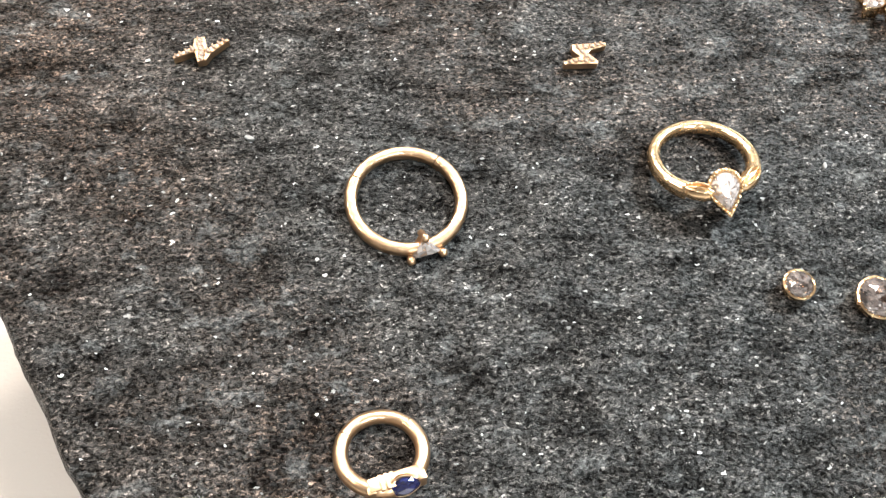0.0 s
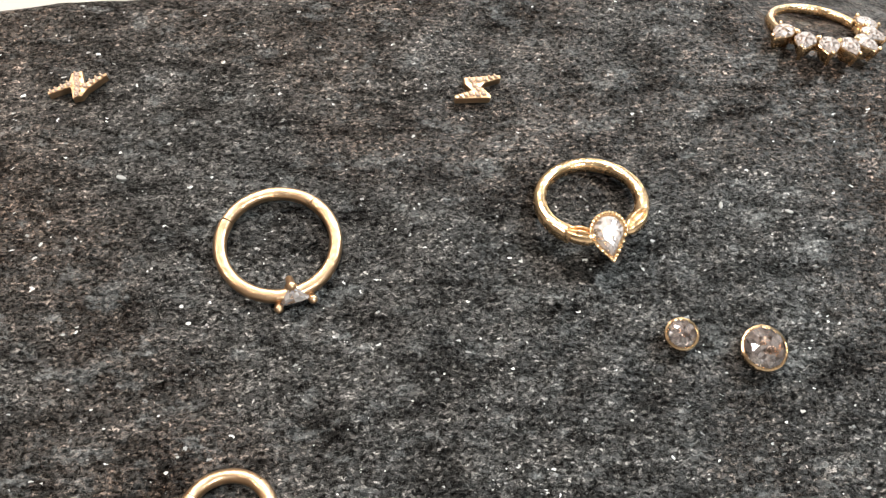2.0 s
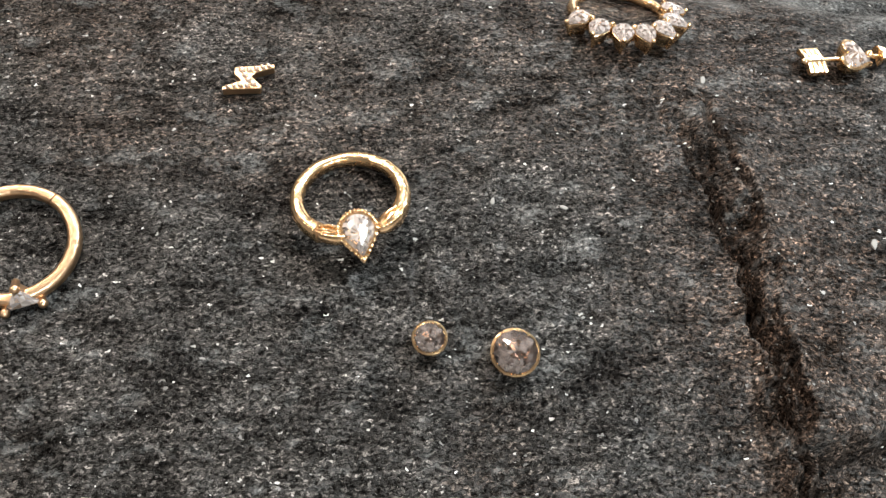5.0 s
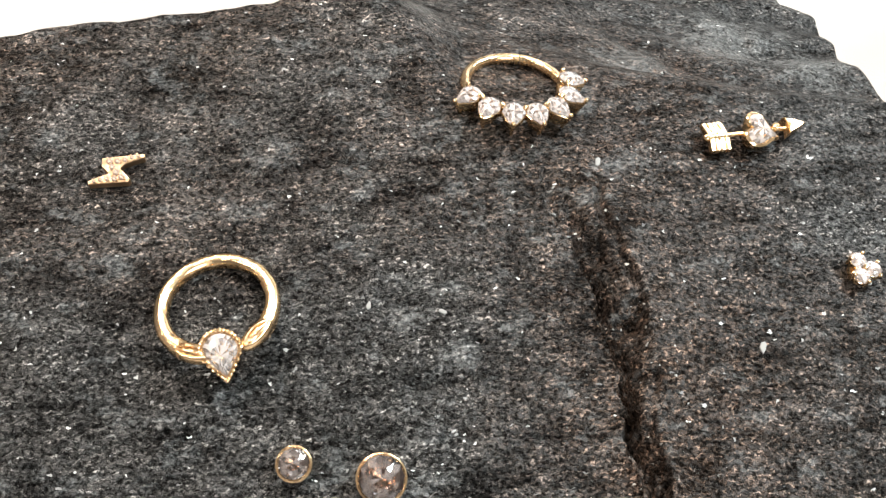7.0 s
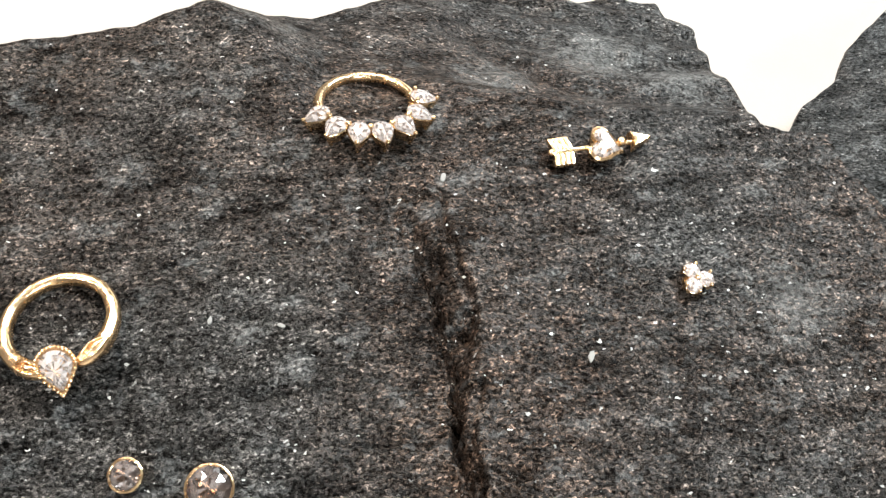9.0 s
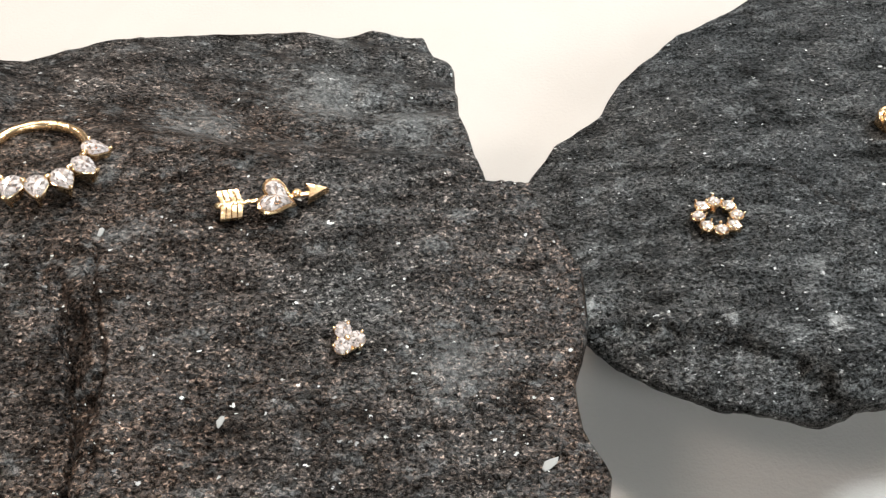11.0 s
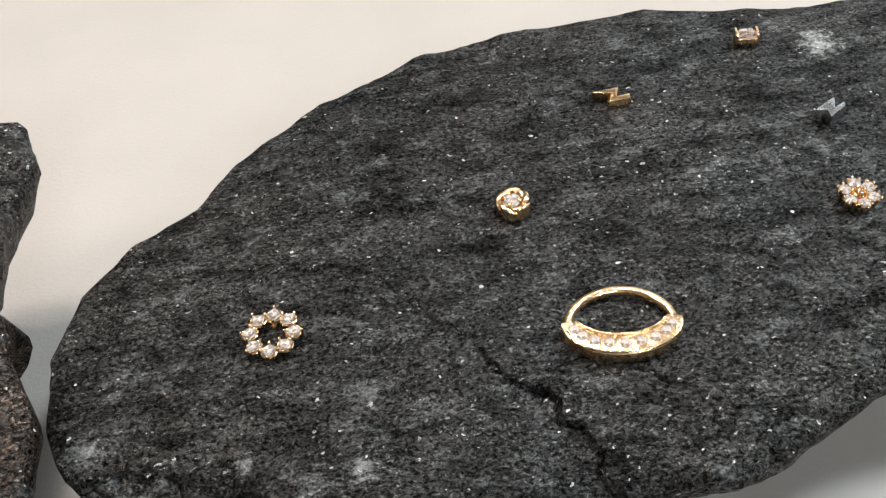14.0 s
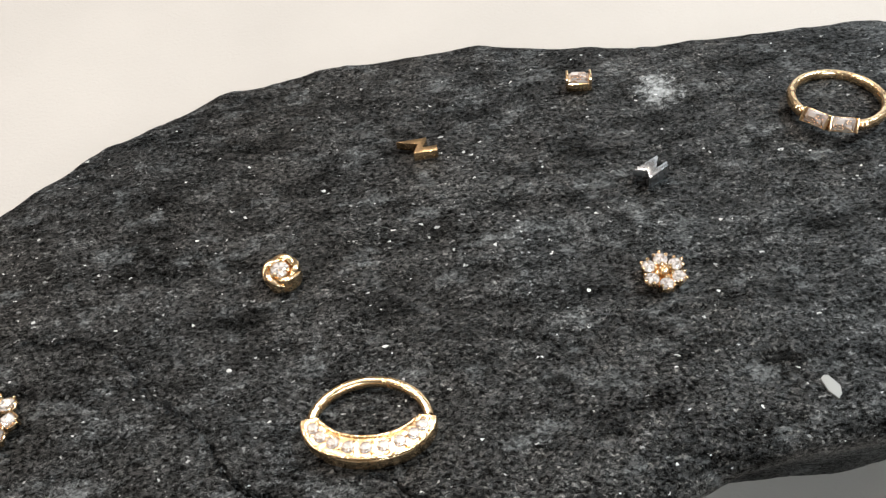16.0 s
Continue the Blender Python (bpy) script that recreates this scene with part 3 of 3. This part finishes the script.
def triangle_hoop(m):
    ob = thing("triangle_hoop", m, "rose-gold hinged hoop with a small triangular clear crystal, on slate", "hoop earring")
    hoop_parts(ob, 4.88, 1.08, 1.15, ROSE, 0.62, 52, 152, "band", 0.4)
    s = face_out(5.15, -76, 0.85, 62)
    tri = [(-1.45, -0.62), (1.45, -0.62), (0.0, 1.35)]
    cut = [(a[0] * (1 - k) + b[0] * k, a[1] * (1 - k) + b[1] * k) for a, b in zip(tri, tri[1:] + tri[:1]) for k in (0.12, 0.5, 0.88)]
    seat = part("setting", prism([(x * 0.8, y * 0.8) for x, y in cut], -1.0, -0.1, 0.1), ROSE, ob, "", s, 40)
    part("crystal", gem(cut, 0.35, 0.7), CLEAR, seat, "clear triangular crystal", s @ Matrix.Translation((0, 0, 0.12)))
    for x, y in tri:
        part("claw", prong((x * 0.85, y * 0.85, -0.9), (x * 1.0, y * 1.0, 0.35), 0.36), ROSE, seat, "", s, 60)
    return ob


def pear_hoop(m):
    ob = thing("pear_hoop", m, "gold hoop with a beaded pear-cut crystal and leaf shoulders, on slate", "hoop earring")
    path = arc(4.45, -48, 228, 110, 0.7)
    grow = lambda s: (1 + 0.35 * abs(2 * s - 1) ** 4, 1 + 0.3 * abs(2 * s - 1) ** 4)  # noqa: E731
    n = len(path)
    for a, b in ((0, int(n * 0.36)), (int(n * 0.36), int(n * 0.62)), (int(n * 0.62), n - 1)):
        piece = path[a:b + 1]
        g = lambda s, a=a, b=b: grow((a + (b - a) * s) / (n - 1))  # noqa: E731
        part("band" if a == 0 or b == n - 1 else "closing_segment", sweep(piece, rounded(1.12, 1.2, 0.46, 4), False, g), GOLD, ob, "", None, 50)
    s = face_out(4.5, -90, 1.25, 42)
    drop = pear(2.7, 3.45, 22)
    s = s @ Matrix.Translation((-0.15, 0.08, 0.15))
    bezel = part("bezel", cup(drop, 1.5, 0.36, 0.7), GOLD, ob, "", s, 45)
    part("crystal", gem(drop, 0.7, 1.2, 0.52), CLEAR, bezel, "clear pear-cut crystal", s @ Matrix.Translation((0, 0, 0.06)))
    rim = pear(3.2, 4.05, 32)
    for x, y in rim:
        part("bead", ball(0.21, 1, 1), GOLD, bezel, "", s @ Matrix.Translation((x, y, 0.12)), 180)
    for a, side in ((-120, 1), (-53, -1)):
        b = face_out(4.5, a, 1.0, 18)
        leaf = part("leaf", ball(1.0, 0.75), GOLD, ob, "", b @ Matrix.Diagonal((1.75, 0.85, 1, 1)), 180)
        for k in (-0.45, 0.0, 0.45):
            part("leaf_rib", sweep([(-1.25 + 0.25 * i, k * (1 - (i / 5 - 1) ** 2 * 0.7), 0.55 + 0.22 * (1 - (i / 5 - 1) ** 2)) for i in range(11)], rounded(0.2, 0.24, 0.08, 2)), GOLD, leaf, "", b, 60)
    return ob


def blue_hoop(m):
    ob = thing("blue_gem_hoop", m, "small rose-gold hoop with a dark blue marquise crystal, on slate", "hoop earring")
    hoop_parts(ob, 3.1, 1.12, 1.15, ROSE, 0.6, 46, 150, "band", 0.48)
    seat = pose(2.62 * math.cos(radians(-74)), 2.62 * math.sin(radians(-74)), 0.68, 0, 0, 14)
    bar = part("front_bar", box(0.1, 0, 0, 4.1, 1.15, 1.2, 0.22), ROSE, ob, "", seat, 40)
    for x in (-0.95, -0.5, -0.05):
        part("rib", box(x, -0.05, 0, 0.3, 1.3, 1.32, 0.1), ROSE, bar, "", seat, 40)
    part("shoulder", box(-1.8, -0.35, -0.05, 0.7, 0.7, 1.1, 0.2), ROSE, bar, "", seat, 40)
    part("shoulder", box(2.05, -0.3, 0.02, 0.7, 0.9, 1.25, 0.2), ROSE, bar, "", seat, 40)
    s = seat @ Matrix.Translation((0.6, -0.62, 0.15)) @ pose(0, 0, 0, 55, 0, 0)
    eye = [(1.25 * math.cos(t) * (0.55 + 0.45 * abs(math.cos(t))), 0.72 * math.sin(t)) for t in [2 * math.pi * i / 14 for i in range(14)]]
    bezel = part("bezel", cup([(x * 1.05, y * 1.08) for x, y in eye], 0.9, 0.14, 0.75), ROSE, ob, "", s, 45)
    part("crystal", gem(eye, 0.35, 0.6, 0.6), BLUE, bezel, "dark blue marquise crystal", s @ Matrix.Translation((0, 0, 0.08)))
    return ob


def bezel_stud(m, r, label):
    ob = thing("bezel_stud", m, label, "stud earring", "bezel studs")
    o = disc(r, n=24)
    bezel = part("bezel", cup(o, 1.25, 0.26, 0.8), GOLD, ob, "", Matrix.Translation((0, 0, 1.25)), 45)
    part("crystal", gem(disc(r * 1.0, n=12), r * 0.5, 0.6, 0.45), GLASSY, bezel, "clear round faceted crystal", Matrix.Translation((0, 0, 1.27)))
    stub(ob, 0, 0, 0.2, ROSE)
    return ob


def fan_hoop(m):
    ob = thing("fan_hoop", m, "gold hoop with seven pear-cut crystals fanned round its front, on slate", "hoop earring")
    sec = rounded(0.95, 1.0, 0.44, 4)
    part("band", sweep(arc(4.6, -12, 64, 40, 0.7), sec), GOLD, ob, "", None, 50)
    part("closing_segment", sweep(arc(4.6, 65, 205, 60, 0.7), sec), GOLD, ob, "", None, 50)
    part("front_rail", sweep(arc(4.3, 204, 349, 60, 0.7), rounded(0.7, 0.8, 0.3, 3)), GOLD, ob, "", None, 50)
    for k in (70, 74, 78):
        part("collar", ball(0.56, 0.95), GOLD, ob, "", pose(4.6 * math.cos(radians(k)), 4.6 * math.sin(radians(k)), 0.7, 0, 0, k) @ Matrix.Diagonal((1, 0.3, 1, 1)), 180)
    for a in (198, 224, 249, 273, 298, 324, 352):
        s = face_out(5.3, a, 1.35, 14)
        drop = pear(2.1, 2.75, 16)
        basket = part("basket", cup([(x * 0.9, y * 0.9) for x, y in drop], 1.5, 0.16, 0.5), GOLD, ob, "", s @ Matrix.Translation((0, 0, -0.15)), 45)
        part("crystal", gem(drop, 0.5, 0.9, 0.5), CLEAR, basket, "", s)
        part("claw", prong((0, -1.15, -1.5), (0, -1.5, 0.25), 0.2), GOLD, basket, "", s, 60)
        for x in (-0.98, 0.98):
            part("claw", prong((x * 0.8, 0.55, -1.3), (x, 0.62, 0.22), 0.22), GOLD, basket, "", s, 60)
    return ob


def arrow_stud(m):
    ob = thing("arrow_stud", m, "gold arrow stud with a heart-cut crystal and feathered tail, on slate", "stud earring")
    part("shaft", rod((-5.0, 0, 0.85), (3.4, 0, 0.85), 0.24, None, 12), GOLD, ob, "", None, 60)
    part("shaft_end", ball(0.36), GOLD, ob, "", Matrix.Translation((-5.0, 0, 0.85)), 180)
    for i in range(4):
        for side in (-1, 1):
            x = -4.75 + 0.52 * i
            part("feather", prism([(x, 0.1 * side), (x + 0.46, 0.1 * side), (x + 0.2, 1.5 * side), (x - 0.26, 1.5 * side)][::side], 0.45, 0.95, 0.08), GOLD, ob, "", None, 40)
    h = heart(3.25)
    turn = pose(0.25, -0.2, 1.35, 8, 0, 90 - 25)
    bezel = part("bezel", cup(h, 1.2, 0.42, 0.8), GOLD, ob, "", turn, 45)
    part("crystal", gem(h, 0.55, 0.9, 0.55), CLEAR, bezel, "clear heart-cut crystal", turn @ Matrix.Translation((0, 0, 0.05)))
    part("collar", ball(0.48), GOLD, ob, "", Matrix.Translation((2.25, 0.15, 0.95)), 180)
    part("arrowhead", prism([(3.15, -0.85), (5.3, 0.1), (3.15, 0.95), (3.4, 0)], 0.3, 1.5, 0.3), GOLD, ob, "", None, 40)
    stub(ob, 0, 0, 0.4, GOLD)
    return ob


def claw_gem(ob, x, y, z, r, metal_mat, turn=0.0, claws=4, clear=SPARK, n=12, bead=0.22, phase=0.5):
    s = pose(x, y, z, 0, 0, turn)
    basket = part("basket", cup(disc(r * 0.86, n=16), 0.8, 0.12, 0.6), metal_mat, ob, "", s @ Matrix.Translation((0, 0, -0.08)), 45)
    part("crystal", gem(disc(r, n=n), r * 0.42, r * 0.75), clear, basket, "", s)
    for i in range(claws):
        a = 2 * math.pi * (i + phase) / claws
        part("claw", prong((r * 0.9 * math.cos(a), r * 0.9 * math.sin(a), -0.7), (r * 0.98 * math.cos(a), r * 0.98 * math.sin(a), r * 0.3), r * bead), metal_mat, basket, "", s, 60)


def trio_stud(m):
    ob = thing("trio_stud", m, "tiny gold stud of three clustered clear crystals, on slate", "stud earring")
    for a in (112, 236, 352):
        claw_gem(ob, 0.78 * math.cos(radians(a)), 0.78 * math.sin(radians(a)), 1.1, 0.72, GOLD, a, 3, CLEAR, 12, 0.2)
    part("base", prism(disc(0.9, n=18), 0.05, 0.5, 0.08), GOLD, ob, "", None, 40)
    stub(ob, 0, 0, 0.2, GOLD)
    return ob


def wreath_stud(m):
    ob = thing("wreath_stud", m, "gold wreath stud ringed with eight clear crystals, on slate", "stud earring")
    part("ring_base", sweep(arc(2.15, 0, 360, 48, 0.45)[:-1], rounded(0.55, 0.6, 0.2, 3), True), GOLD, ob, "", None, 50)
    for i in range(8):
        a = 45 * i - 5
        claw_gem(ob, 2.2 * math.cos(radians(a)), 2.2 * math.sin(radians(a)), 1.05, 0.88, GOLD, a, 4, SPARK, 4, 0.17, 0.0)
    part("post", rod((0, 1.45, 0.3), (0, 1.45, -2.5), 0.3), GOLD, ob)
    part("cross_bar", rod((0, 2.0, 0.3), (0, 1.2, 0.3), 0.24), GOLD, ob, "", None, 60)
    return ob


def rose_stud(m):
    ob = thing("rose_stud", m, "small gold rose stud with a round clear crystal, on slate", "stud earring")
    part("calyx", prism(disc(1.25, n=20), 0.0, 0.9, 0.15), GOLD, ob, "", None, 40)
    for i in range(5):
        a0 = 72 * i + 20
        path = [((0.95 + 0.55 * k / 12) * math.cos(radians(a0 + 9.6 * k)), (0.95 + 0.55 * k / 12) * math.sin(radians(a0 + 9.6 * k)), 1.05 - 0.02 * k) for k in range(13)]
        part("petal", sweep(path, rounded(0.36, 1.35, 0.13, 3), False, lambda s: (0.35 + 1.2 * math.sin(math.pi * min(1, 0.1 + 0.9 * s)), 0.6 + 0.6 * math.sin(math.pi * s))), GOLD, ob, "", None, 60)
    claw_gem(ob, -0.1, 0, 1.5, 0.80, GOLD, 20, 4)
    stub(ob, 0, 0, 0.3, GOLD)
    return ob


def plain_bolt(m, mat, label, poly, high):
    ob = thing("lightning_stud", m, label, "stud earring", "plain lightning studs")
    part("bolt_plate", prism(poly, 0.1, high, 0.07), mat, ob, "", None, 30)
    stub(ob, 0, 0, 0.3, mat)
    return ob


def baguette_stud(m):
    ob = thing("baguette_stud", m, "tiny gold stud with one rectangular clear crystal, on slate", "stud earring")
    part("setting", box(0, 0, 0.55, 2.5, 1.75, 1.0, 0.12), GOLD, ob, "", None, 40)
    rect = [(-1.1, -0.7), (0, -0.72), (1.1, -0.7), (1.12, 0), (1.1, 0.7), (0, 0.72), (-1.1, 0.7), (-1.12, 0)]
    part("crystal", gem(rect, 0.5, 0.3, 0.66), CLEAR, ob, "", Matrix.Translation((0, 0, 1.08)))
    for x in (-1.2, 1.2):
        part("end_bar", box(x, 0, 0.95, 0.3, 1.7, 1.2, 0.1), GOLD, ob, "", None, 40)
    stub(ob, 0, 0, 0.2, GOLD)
    return ob


def flower_stud(m):
    ob = thing("flower_stud", m, "gold flower stud with six crystals and a beaded centre, on slate", "stud earring")
    for i in range(6):
        a = 60 * i + 30
        claw_gem(ob, 1.36 * math.cos(radians(a)), 1.36 * math.sin(radians(a)), 1.0, 0.64, GOLD, a, 3)
        part("tip_bead", prong((1.6 * math.cos(radians(a)), 1.6 * math.sin(radians(a)), 0.4), (2.02 * math.cos(radians(a)), 2.02 * math.sin(radians(a)), 1.1), 0.17), GOLD, ob, "", None, 60)
    part("base", prism(disc(1.3, n=24), 0.05, 0.5, 0.08), GOLD, ob, "", None, 40)
    part("centre", ball(0.52, 0.8), GOLD, ob, "", Matrix.Translation((0, 0, 1.15)), 180)
    for i in range(7):
        a, r = (0, 0) if i == 6 else (60 * i, 0.36)
        part("bead", ball(0.17, 1, 1), GOLD, ob, "", Matrix.Translation((r * math.cos(radians(a)), r * math.sin(radians(a)), 1.48 if i < 6 else 1.58)), 180)
    stub(ob, 0, 0, 0.2, GOLD)
    return ob


def eye_hoop(m):
    ob = thing("eye_hoop", m, "almond-shaped gold hoop with a crystal-set lower band, on slate", "hoop earring")
    up = [(4.75 * math.cos(radians(a)), 0.15 + 3.55 * math.sin(radians(a)) ** 1.15, 0.6) for a in [3 + 174 * i / 60 for i in range(61)]]
    sec = rounded(0.85, 0.95, 0.38, 4)
    for a, b, name in ((0, 14, "shoulder"), (14, 47, "closing_segment"), (47, 60, "shoulder")):
        part(name, sweep(up[a:b + 1], sec), GOLD, ob, "", None, 50)
    low = [(4.7 * -math.cos(radians(a)), 0.1 - 2.95 * math.sin(radians(a)) ** 0.95, 0.75) for a in [4 + 172 * i / 60 for i in range(61)]]
    part("front_band", sweep(low, rounded(2.3, 1.5, 0.22, 3), False, lambda s: (0.66 + 0.34 * math.sin(math.pi * s) ** 0.6, 1)), GOLD, ob, "", None, 45)
    for off, name in ((0.98, "outer_rim"), (-0.98, "inner_rim")):
        edge = [(x * (1 + off * 0.085), y + (-off * 0.95 if abs(x) < 4.2 else -off * 0.4), 1.52) for x, y, _ in low[4:-4]]
        part(name, sweep(edge, rounded(0.26, 0.3, 0.1, 2)), GOLD, ob, "", None, 50)
    for i in range(9):
        x, y, _ = low[int(6 + 48 * i / 8)]
        part("crystal", gem(disc(0.54, n=10), 0.2, 0.3), SPARK, ob, "", Matrix.Translation((x, y, 1.55)))
        for k in (-1, 1):
            part("claw", ball(0.13, 1, 1), GOLD, ob, "", Matrix.Translation((x + 0.48, y + 0.46 * k, 1.6)), 180)
    return ob


def twin_hoop(m):
    ob = thing("baguette_hoop", m, "gold hoop with two rectangular clear crystals end to end, on slate", "hoop earring")
    hoop_parts(ob, 4.45, 0.85, 1.05, GOLD, 0.6, 40, 150, "band", 0.36)
    for a in (-137, -106):
        s = face_out(4.75, a, 0.95, 58)
        rect = [(-1.05, -0.62), (0, -0.66), (1.05, -0.62), (1.08, 0), (1.05, 0.62), (0, 0.66), (-1.05, 0.62), (-1.08, 0)]
        seat = part("setting", box(0, 0, -0.35, 2.3, 1.45, 0.75, 0.1), GOLD, ob, "", s, 40)
        part("crystal", gem(rect, 0.42, 0.25, 0.66), CLEAR, seat, "", s @ Matrix.Translation((0, 0, 0.06)))
        for x in (-1.22, 1.22):
            part("end_bar", box(x, 0, 0.02, 0.26, 1.5, 0.7, 0.08), GOLD, seat, "", s, 40)
    for a in (-160, -166, -84, -78):
        part("bead", ball(0.5, 0.9), GOLD, ob, "", pose(4.6 * math.cos(radians(a)), 4.6 * math.sin(radians(a)), 0.75), 180)
    return ob


pave_bolt(on(top_a, -3.05, 7.14, 4), ZAP_B, ZAP_B_DOTS)
pave_bolt(on(top_a, 0.64, 7.0, 0) @ Matrix.Scale(0.95, 4), ZAP, ZAP_DOTS)
triangle_hoop(on(top_a, -1.23, 5.5, 0, 0))
pear_hoop(on(top_a, 1.50, 5.72, 9, -12, 0.7))
blue_hoop(on(top_a, -1.59, 3.34, 0, -13, 0.7))
bezel_stud(on(top_a, 2.05, 4.53, 0, 8), 1.2, "small rose-gold bezel stud with a clear round crystal, on slate")
bezel_stud(on(top_a, 2.69, 4.37, 0, 6), 1.75, "larger rose-gold bezel stud with a clear round crystal, on slate")
fan_hoop(pose(0.0420, 0.0768, 0.0336, -2, 7, 10))
arrow_stud(on(top_a, 6.37, 7.14, 7))
trio_stud(on(top_a, 6.97, 5.76, 0) @ Matrix.Scale(1.08, 4))
wreath_stud(on(top_b, 10.97, 7.52) @ Matrix.Scale(0.94, 4))
rose_stud(on(top_b, 13.42, 8.72) @ Matrix.Scale(1.12, 4))
GOLD_BOLT = ((-2.1, 0.95), (1.0, 1.15), (1.0, 0.8), (0.55, -0.25), (2.0, -0.1), (2.0, -0.9), (-0.4, -1.0), (0.05, 0.3))
STEEL_BOLT = ((-1.68, -0.1), (0.93, 1.6), (0.95, 1.35), (0.5, -0.05), (1.7, 0.7), (1.68, 0.15), (-0.42, -1.4), (-0.4, -0.25))
plain_bolt(on(top_b, 14.73, 10.15), POLISHED, "small plain polished gold lightning-bolt stud, on slate", GOLD_BOLT, 1.1)
plain_bolt(on(top_b, 16.92, 9.46), STEEL, "small plain silver-coloured lightning-bolt stud, on slate", STEEL_BOLT, 1.6)
baguette_stud(on(top_b, 16.48, 10.9, -6))
flower_stud(on(top_b, 16.77, 8.27))
eye_hoop(on(top_b, 14.17, 7.15, -5))
twin_hoop(on(top_b, 18.95, 10.16, 0, -6, 0.2))


def flake(m, size, seed, label):
    """A thin broken sliver of pale stone."""
    rng = random.Random(seed)
    ob = thing("stone_flake", m, label, "stone flake", "stone flakes")
    n = 7
    poly = [(size * (0.5 + 0.25 * rng.random()) * math.cos(2 * math.pi * i / n), size * (0.22 + 0.16 * rng.random()) * math.sin(2 * math.pi * i / n)) for i in range(n)]
    part("sliver", prism(poly, -0.1, 0.16, 0.06), CHIP, ob, "", None, 30)
    return ob


CHIP = paint("pale_stone", (0.26, 0.26, 0.25), 0.6, 4000, 0.0002)
flake(on(top_b, 17.83, 7.05, 110), 2.0, 1, "small pale grey stone flake lying on black slate")
flake(on(top_a, 8.6, 4.66, 35), 1.4, 2, "thin pale stone sliver lying on black slate")
flake(on(top_a, 4.84, 6.86, 70), 0.9, 3, "tiny pale stone flake lying on brown slate")
flake(on(top_a, -2.59, 6.19, -20), 0.8, 4, "tiny pale stone flake lying on brown slate")
flake(on(top_a, 5.9, 5.1, 60), 0.9, 5, "tiny pale stone flake lying on black slate")
flake(on(top_a, 2.7, 5.7, 75), 0.6, 6, "tiny pale stone flake lying on black slate")
flake(on(top_a, 3.3, 5.6, -25), 0.7, 7, "tiny pale stone flake lying on black slate")
